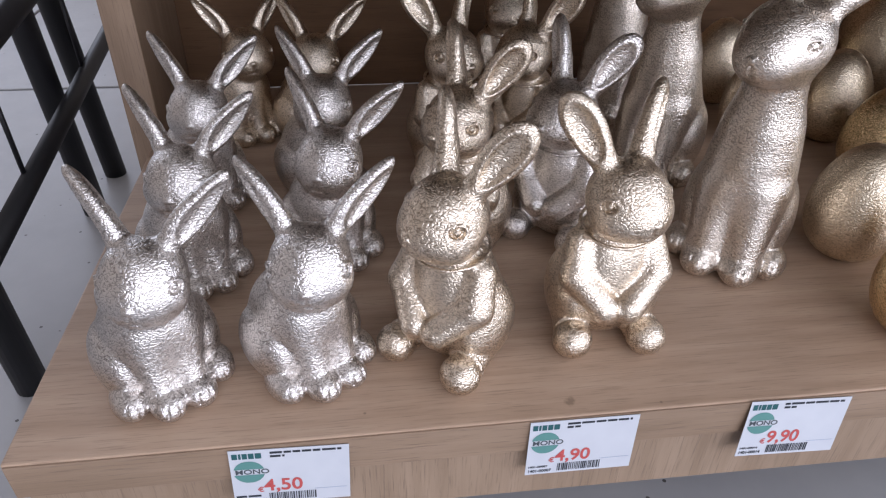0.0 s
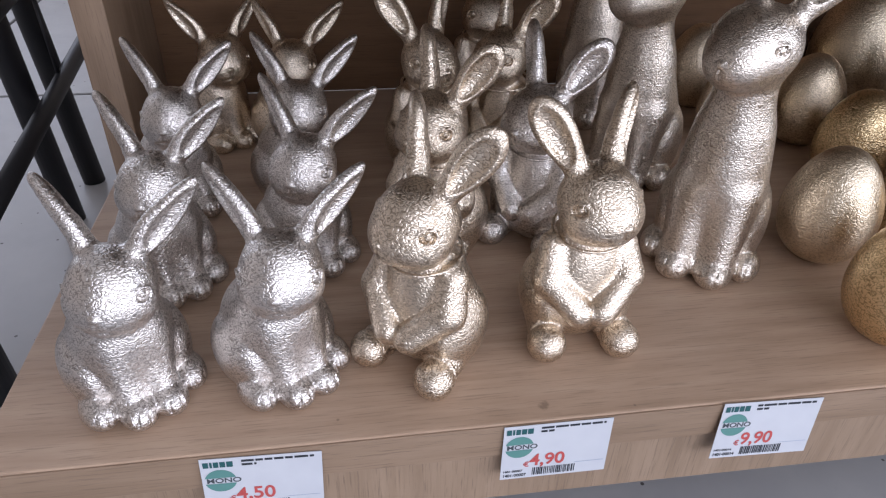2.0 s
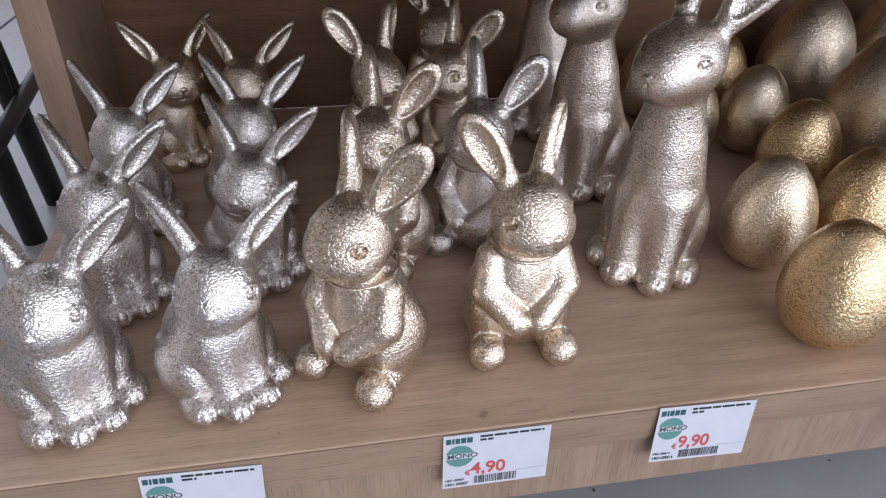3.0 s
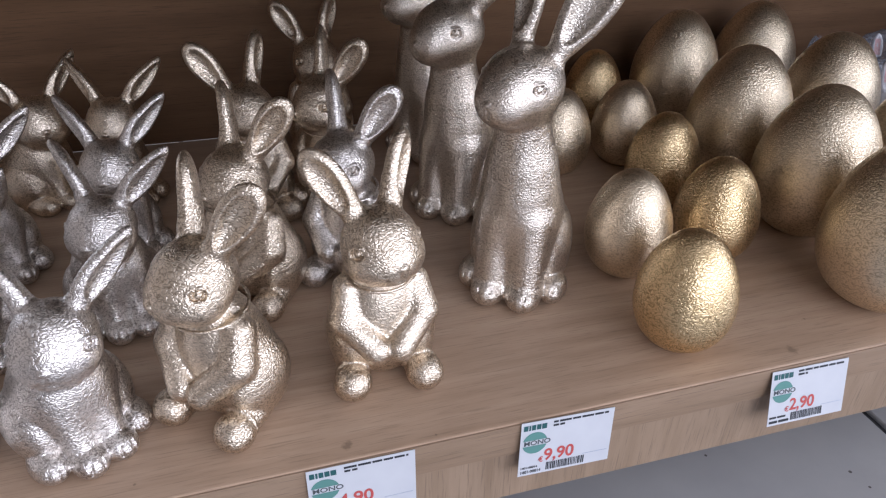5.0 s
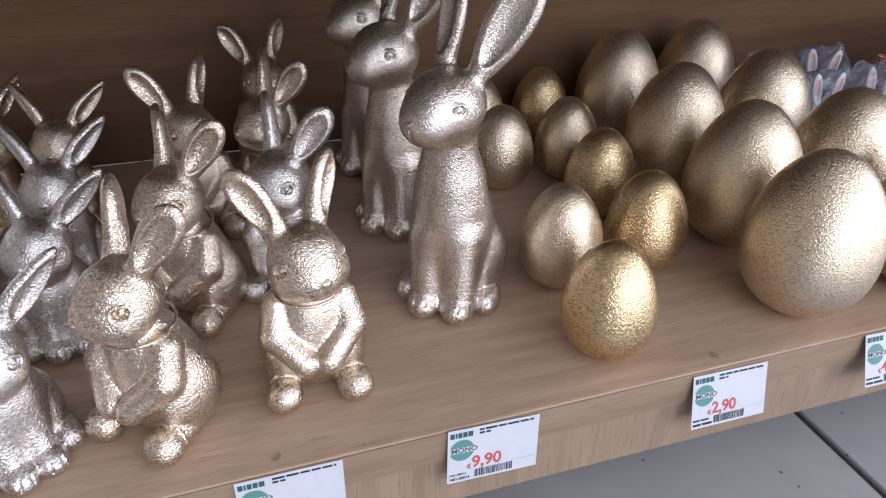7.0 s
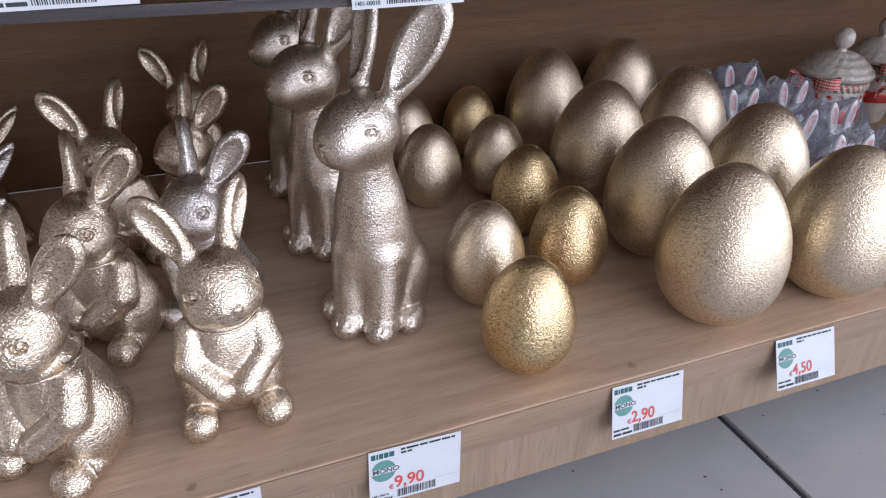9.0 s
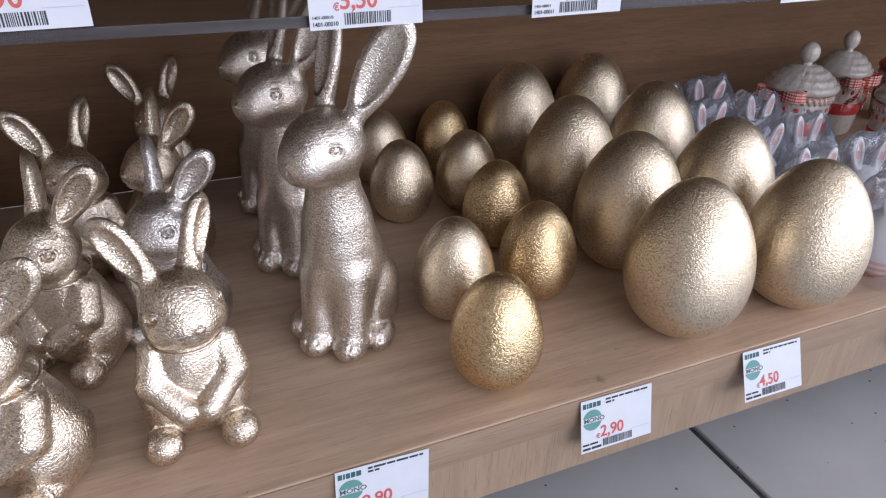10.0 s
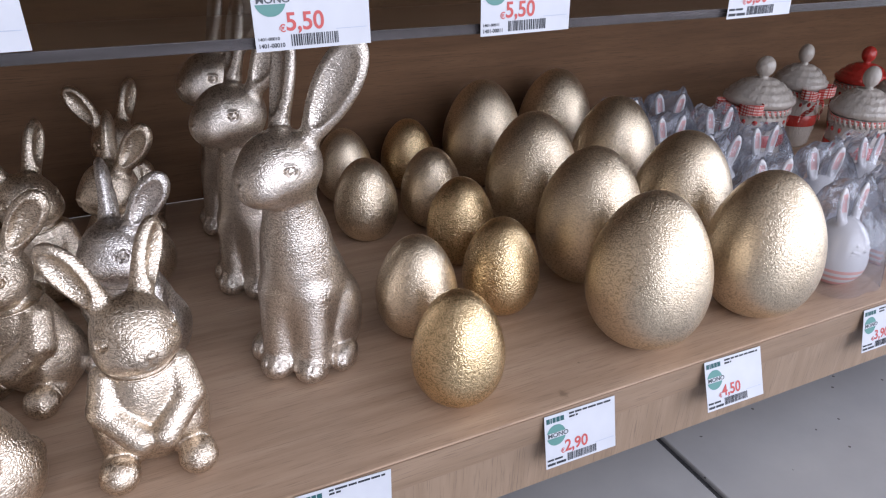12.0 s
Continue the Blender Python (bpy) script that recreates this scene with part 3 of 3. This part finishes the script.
def price_label(price, m, label, code="", bend=0.0):
    """A white card 62 x 41 mm, hung by its top edge; its face looks towards -y."""
    W, H = 0.062, 0.041
    root = new("price_label")
    root.matrix_world = m
    tagged(root, label, "price label", "shelf price labels")
    bm = bmesh.new()
    n = 14
    rows = [[bm.verts.new((W * i / n, 0, -H * j / 4)) for i in range(n + 1)] for j in range(5)]
    for a, b in zip(rows, rows[1:]):
        for i in range(n):
            bm.faces.new((a[i], b[i], b[i + 1], a[i + 1]))
    got = bmesh.ops.extrude_face_region(bm, geom=list(bm.faces))
    bmesh.ops.translate(bm, vec=(0, 0.00035, 0), verts=[v for v in got["geom"] if isinstance(v, bmesh.types.BMVert)])
    bmesh.ops.recalc_face_normals(bm, faces=bm.faces)
    pieces = [part("card", bm, PAPER, root)]
    y = -0.0001
    rnd = random.Random(price + code)
    # maker's mark, drawn as plain bars
    x = 0.0016
    for w in (0.0034, 0.0018, 0.0032, 0.0034, 0.0038):
        pieces.append(card("logo_bar", x, x + w - 0.0006, -0.0061, -0.0023, y, INK_DEEP, root))
        x += w
    for k, (w0, w1) in enumerate(((0.021, 0.058), (0.021, 0.0285))):
        x = w0
        while x < w1:
            w = rnd.uniform(0.003, 0.008)
            pieces.append(card("text_line", x, min(x + w, w1), -0.0032 - k * 0.0026, -0.0018 - k * 0.0026, y, INK, root))
            x += w + 0.0009
    for lo, hi in ((0.0021, 0.0080), (-0.0080, -0.0021)):
        pieces.append(part("badge", disc_slice(0.0095, -0.0160, 0.0081, lo, hi, y), INK_TEAL, root, "teal round badge"))
    words("badge_text", "MONO", 0.0022, -0.0175, y - 0.0001, 0.0048, INK_GREY, root, 0.0122)
    words("euro_sign", "€", 0.0128, -0.0318, y - 0.0001, 0.0052, INK_RED, root)
    words("price", price, 0.0163, -0.0312, y - 0.0001, 0.0125, INK_RED, root, 0.0262)
    pieces.append(card("rule", 0.043, 0.0602, -0.0322, -0.0319, y, INK_LINE, root))
    x = 0.0185
    while x < 0.0440:
        w = rnd.choice((0.00035, 0.0005, 0.0008))
        pieces.append(card("barcode_bar", x, x + w, -0.0392, -0.0333, y, INK, root))
        x += w + rnd.choice((0.00035, 0.0005, 0.0007))
    if code:
        words("code", code, 0.0012, -0.0392, y - 0.0001, 0.0030, INK, root, 0.0158)
        words("code", code, 0.0012, -0.0356, y - 0.0001, 0.0022, INK, root, 0.0130)
    else:
        for z0, z1, w in ((-0.0392, -0.0374, 0.0158), (-0.0356, -0.0342, 0.0130)):
            pieces.append(card("code_bar", 0.0012, 0.0012 + w * 0.42, z0, z1, y, INK, root))
            pieces.append(card("code_bar", 0.0012 + w * 0.48, 0.0012 + w, z0, z1, y, INK, root))
    if bend:
        for ob in pieces:
            for v in ob.data.vertices:
                u = max(0.0, 0.5 - v.co.x / W)
                v.co.z -= bend * u * u * 0.9
                v.co.y -= bend * u * u * 0.8
    return root


def hang(x, y, z, lean, roll=0.0, turn=0.0):
    return pose(x, y, z, -lean, roll, turn)


KEEP = "white price card with red figures on the oak shelf edge"
price_label("4,50", hang(-0.1660, -0.0022, -0.0020, 4, 2.2), KEEP, "")
price_label("4,90", hang(-0.0062, -0.0022, -0.0008, 4, 0.5), KEEP, "1401-00007")
price_label("9,90", hang(0.1212, -0.0022, 0.0004, 7, 2.5), KEEP, "1401-00014")
price_label("2,90", hang(0.2990, -0.0022, -0.0025, 15, 1.2), KEEP, "")
price_label("4,50", hang(0.4490, -0.0022, -0.0015, 22, 1.5), KEEP, "")
price_label("3,90", hang(0.6420, -0.0022, -0.003, 15, 1.0), KEEP, "")
UP = "white price card with red figures on the glass shelf edge"
for x, z, price, code in ((-0.018, 0.2985, "3,90", ""), (0.1335, 0.2920, "5,50", "1401-00010"), (0.2560, 0.2920, "5,50", "1401-00011"), (0.440, 0.2920, "5,50", "")):
    price_label(price, hang(x, 0.0385, z, 2, -1.0) @ Matrix.Scale(0.94, 4), UP, code)


# ---- bagged white bunny eggs ----
def bunny_material():
    m = Mat("white_glaze_pink_bands", (0.58, 0.57, 0.585), 0.18)
    sep = m.t.nodes.new("ShaderNodeSeparateXYZ")
    if not m.co:
        m.co = m.t.nodes.new("ShaderNodeTexCoord")
    m.t.links.new(m.co.outputs["Object"], sep.inputs[0])
    z = m.math("ADD", sep.outputs[2], m.math("MULTIPLY", m.noise(40, 2), 0.0014))
    band = m.ramp(m.math("DIVIDE", z, 0.1), (0.0, (0.66, 0.30, 0.28)), (0.085, (0.58, 0.565, 0.57)), (0.13, (0.66, 0.33, 0.30)),
                  (0.165, (0.58, 0.565, 0.57)), (0.20, (0.66, 0.36, 0.33)), (0.235, (0.58, 0.57, 0.585)))
    band.node.color_ramp.interpolation = "CONSTANT"
    ears = m.math("MULTIPLY", m.math("GREATER_THAN", sep.outputs[2], 0.078), m.math("LESS_THAN", sep.outputs[2], 0.098))
    inner = m.math("LESS_THAN", m.math("ABSOLUTE", m.math("SUBTRACT", m.math("ABSOLUTE", sep.outputs[0]), m.math("MULTIPLY_ADD", m.math("SUBTRACT", sep.outputs[2], 0.070), 0.22, 0.0105))), 0.0034)
    front = m.math("LESS_THAN", sep.outputs[1], 0.0008)
    m.put(m.mix(m.math("MULTIPLY", m.math("MULTIPLY", ears, inner), front), band, (0.62, 0.38, 0.37)), "Base Color")
    m.set("Coat Weight", 0.4)
    return m.m


BUNNY_GLAZE = bunny_material()


def bunny(P):
    S = ell(P, (0, 0, 35), (26, 26, 36))
    S = join(S, ell(P, (0, 0, 24), (27, 27, 25)), 8)
    for s in (-1, 1):
        S = ear(S, P, (s * 10, 0, 64), (s * 17, 2, 102), (0, -1, 0), 7, 3.6, 2.5)
        S = join(S, ell(P, (s * 8.5, -21.5, 50), (1.6, 1.6, 2.0)), 0.4)
        for k in (-1, 0, 1):
            S = join(S, cap(P, (s * 6, -25.4, 41 + k), (s * 15, -21.5, 41 + k * 3.5), 0.7, 0.6), 0.3)
    return join(S, ell(P, (0, -25.2, 44), (2.6, 2.0, 2.0)), 0.8)


BUNNY = solid("white_bunny_egg", bunny, (-32, -32, -2), (32, 32, 106), 1.0, BUNNY_GLAZE)


def bag_mesh(seed):
    """A clear bag: a crumpled sleeve, pinched flat and folded at the top."""
    rnd = random.Random(seed)
    off = Vector((rnd.uniform(0, 50), rnd.uniform(0, 50), 0))
    bm = bmesh.new()
    seg, lev = 52, 30
    rings = []
    for j in range(lev + 1):
        f = j / lev
        flat = max(0.0, (f - 0.55) / 0.45) ** 1.3
        rx, ry = 0.034 - 0.004 * flat, 0.034 * (1 - flat) + 0.004 * flat
        ring = []
        for i in range(seg):
            a = 2 * math.pi * i / seg
            c, s = math.cos(a), math.sin(a)
            k = (abs(c) ** 4 + abs(s) ** 4) ** -0.25
            lift = 0.011 * flat * noise.noise(Vector((c * 1.3, 0.3, 0)) + off)
            p = Vector((rx * c * k, ry * s * k + 0.012 * flat + 0.007 * flat * noise.noise(Vector((c * 2.2, 5, 0)) + off), 0.001 + 0.101 * f + lift))
            d = noise.noise_vector(p * 42 + off) * (0.0035 + 0.003 * flat) + noise.noise_vector(p * 120 + off) * (0.0005 + 0.0007 * flat)
            p += Vector((d.x, d.y, d.z if j else 0))
            ring.append(bm.verts.new(p))
        rings.append(ring)
    for a, b in zip(rings, rings[1:]):
        for i in range(seg):
            k = (i + 1) % seg
            bm.faces.new((a[i], a[k], b[k], b[i]))
    me = bpy.data.meshes.new("clear_bag")
    bm.normal_update()
    bm.to_mesh(me)
    bm.free()
    me.materials.append(FILM)
    return me


BAGS = [bag_mesh(k) for k in range(3)]
n = 0
for x, rows in ((0.655, (0.048, 0.128, 0.205, 0.282, 0.358)), (0.733, (0.052, 0.132, 0.210, 0.288, 0.364)), (0.812, (0.060, 0.140))):
    for y in rows:
        n += 1
        dx = 0.006 * math.sin(n * 2.3)
        ob = new("white_bunny_egg", BUNNY)
        ob.matrix_world = pose(x + dx, y, 0.0, 0, 0, -12 + 14 * math.sin(n * 1.7)) @ Matrix.Scale(0.93, 4)
        tagged(ob, "white glazed ceramic bunny egg with pink bands inside a clear bag", "figurine", "bagged bunny eggs")
        ob = new("clear_bag", BAGS[n % 3])
        ob.matrix_world = pose(x + dx, y, 0.0, 0, 0, 8 * math.sin(n * 3.1)) @ Matrix.Diagonal((1.04, 1.04, 0.95, 1.0))
        ob.visible_shadow = False
        tagged(ob, "crumpled clear cellophane bag round a white bunny egg", "bag", "clear bags")


# ---- lidded jars with checked bows ----
def glaze(name, colour, rough=0.2):
    m = Mat(name, colour, rough)
    m.bump(m.noise(110, 2, 0.5, (1, 1, 0.6), 2.5), 0.5, 0.003)
    m.put(m.ramp(m.noise(45, 4), (0.3, tuple(c * 0.82 for c in colour)), (0.7, colour)), "Base Color")
    m.set("Coat Weight", 0.3)
    return m.m


CREAM, RED = glaze("cream_glaze", (0.50, 0.45, 0.40)), glaze("red_glaze", (0.50, 0.035, 0.025))


def gingham():
    m = Mat("red_gingham_cloth", (0.6, 0.1, 0.08), 0.8)
    sep = m.t.nodes.new("ShaderNodeSeparateXYZ")
    m.coords()
    m.t.links.new(m.co.outputs["Object"], sep.inputs[0])
    a = m.math("GREATER_THAN", m.math("SINE", m.math("MULTIPLY", m.math("ADD", sep.outputs[0], sep.outputs[1]), 1700.0)), 0.0)
    b = m.math("GREATER_THAN", m.math("SINE", m.math("MULTIPLY", sep.outputs[2], 1700.0)), 0.0)
    m.put(m.ramp(m.math("MULTIPLY", m.math("ADD", a, b), 0.5), (0.0, (0.72, 0.66, 0.62)), (0.5, (0.60, 0.16, 0.13)), (0.9, (0.48, 0.03, 0.025))), "Base Color")
    return m.m


GINGHAM = gingham()


def ribbon(path, w, name, parent):
    """A strip of cloth of width w along a path; it twists with the path's turn."""
    bm = bmesh.new()
    pairs = []
    for i, p in enumerate(path):
        p = Vector(p)
        pairs.append((bm.verts.new(p + Vector((0, 0, w / 2))), bm.verts.new(p - Vector((0, 0, w / 2)))))
    for a, b in zip(pairs, pairs[1:]):
        bm.faces.new((a[0], a[1], b[1], b[0]))
    got = bmesh.ops.extrude_face_region(bm, geom=list(bm.faces))
    bmesh.ops.translate(bm, vec=(0, 0.0009, 0), verts=[v for v in got["geom"] if isinstance(v, bmesh.types.BMVert)])
    bmesh.ops.recalc_face_normals(bm, faces=bm.faces)
    return part(name, bm, GINGHAM, parent, "red and white checked ribbon")


def jar():
    root = new("lidded_jar")
    tagged(root, "cream ceramic jar with swirled lid, red dots and checked bow", "jar", "lidded jars")
    part("body", lathe([(0, 0.0), (0.036, 0.0), (0.044, 0.006), (0.048, 0.03), (0.048, 0.068), (0.046, 0.078), (0.043, 0.084), (0.040, 0.084), (0.040, 0.06), (0, 0.06)], 48), CREAM, root, smooth=True)
    part("red_band", lathe([(0.0485, 0.034), (0.0498, 0.036), (0.0498, 0.048), (0.0485, 0.050)], 48), RED, root, "glossy red glazed band", smooth=True)
    for i in range(18):
        a = 2 * math.pi * i / 18
        bm = bmesh.new()
        bmesh.ops.create_uvsphere(bm, u_segments=10, v_segments=6, radius=1, matrix=Matrix.LocRotScale((0.0475 * math.cos(a), 0.0475 * math.sin(a), 0.066), Euler((0, 0.5, a)), (0.0022, 0.0042 if i % 2 else 0.003, 0.004)))
        part("dot", bm, RED, root, smooth=True)
    # rope moulding round the neck
    bm = bmesh.new()
    for i in range(34):
        a = 2 * math.pi * i / 34
        bmesh.ops.create_uvsphere(bm, u_segments=8, v_segments=6, radius=1, matrix=Matrix.LocRotScale((0.0478 * math.cos(a), 0.0478 * math.sin(a), 0.0785), Euler((0.6, 0, a)), (0.0036, 0.0032, 0.0066)))
    part("rope_moulding", bm, CREAM, root, smooth=True)
    lid_bm = lathe([(0.050, 0.0855), (0.0535, 0.088), (0.0545, 0.0915), (0.0525, 0.0960), (0.0480, 0.0960), (0.0470, 0.1005), (0.0425, 0.1045), (0.0385, 0.1040), (0.0365, 0.1085), (0.0310, 0.1120),
                    (0.0265, 0.1110), (0.0240, 0.1145), (0.0180, 0.1165), (0.0120, 0.1165), (0.0075, 0.1170), (0.0070, 0.1180), (0, 0.1180)], 72)
    for v in lid_bm.verts:                    # swirled flutes, deepest at the rim
        r = math.hypot(v.co.x, v.co.y)
        k = 1 + 0.005 * min(1.0, r / 0.04) * math.sin(18 * math.atan2(v.co.y, v.co.x) + 160 * r)
        v.co.x, v.co.y, v.co.z = v.co.x * k, v.co.y * k, v.co.z + 0.0004 * min(1.0, r / 0.03) * math.sin(18 * math.atan2(v.co.y, v.co.x) + 160 * r)
    lid = part("lid", lid_bm, CREAM, root, "swirled cream ceramic lid", smooth=True)
    part("knob", lathe([(0.0068, 0.1165), (0.0075, 0.119)] + [(0.0145 * math.sin(math.pi * i / 14), 0.132 - 0.0135 * math.cos(math.pi * i / 14)) for i in range(2, 14)] + [(0, 0.1455)], 28), CREAM, lid, smooth=True)
    ring = [(0.0492 * math.cos(2 * math.pi * i / 40), 0.0492 * math.sin(2 * math.pi * i / 40), 0.0800) for i in range(41)]
    ribbon(ring, 0.007, "ribbon", root)
    for s in (-1, 1):
        loop = [(s * 0.032 * math.sin(math.pi * i / 12) * (1 - 0.2 * math.cos(2 * math.pi * i / 12)), -0.055 - 0.012 * math.sin(2 * math.pi * i / 12), 0.0800 + s * 0.002 + 0.006 * math.sin(math.pi * i / 12)) for i in range(13)]
        ribbon(loop, 0.014, "bow_loop", root)
        tail = [(s * (0.004 + 0.022 * f), -0.057 - 0.008 * math.sin(5 * f), 0.078 - 0.032 * f) for f in [i / 8 for i in range(9)]]
        ribbon(tail, 0.008, "bow_tail", root)
    bm = bmesh.new()
    bmesh.ops.create_uvsphere(bm, u_segments=12, v_segments=8, radius=1, matrix=Matrix.LocRotScale((0, -0.056, 0.0800), None, (0.005, 0.004, 0.0055)))
    part("knot", bm, GINGHAM, root, smooth=True)
    return root


SLIM = Matrix.Diagonal((0.84, 0.84, 1.0, 1.0))
first = jar()
first.matrix_world = pose(0.845, 0.325, 0, 0, 0, -78) @ SLIM
for x, y, turn in ((0.972, 0.365, -8), (0.925, 0.232, 60), (1.055, 0.262, 20)):
    copy_thing(first, pose(x, y, 0, 0, 0, turn) @ SLIM)
red_jar = copy_thing(first, pose(1.125, 0.372, 0, 0, 0, 30) @ Matrix.Diagonal((0.86, 0.86, 0.9, 1.0)))
tagged(red_jar, "cream ceramic jar with a red lid and checked bow")
for ob in red_jar.children_recursive:
    if ob.name.split(".")[0] in ("lid", "knob"):
        ob.material_slots[0].link = "OBJECT"
        ob.material_slots[0].material = RED


# ---- floor tiles ----
def tiles():
    S, D, J = 0.60, 1.20, 0.007
    bm = box(-S / 2 + J / 2, S / 2 - J / 2, -D / 2 + J / 2, D / 2 - J / 2, -0.010, 0.0, 0.0012, 1)
    me = bpy.data.meshes.new("tile")
    bm.normal_update()
    bm.to_mesh(me)
    bm.free()
    me.materials.append(TILE)
    x0, x1, y0, y1, _ = ROOM
    cols = [0.478 + S * (i + 0.5) for i in range(-7, 7)]
    rows = [0.845 + D * (j + 0.5) for j in range(-4, 2)]
    for x in cols:
        for y in rows:
            ob = new("tile", me)
            ob.parent = floor
            ob.matrix_basis = pose(x, y, FLOOR)


tiles()
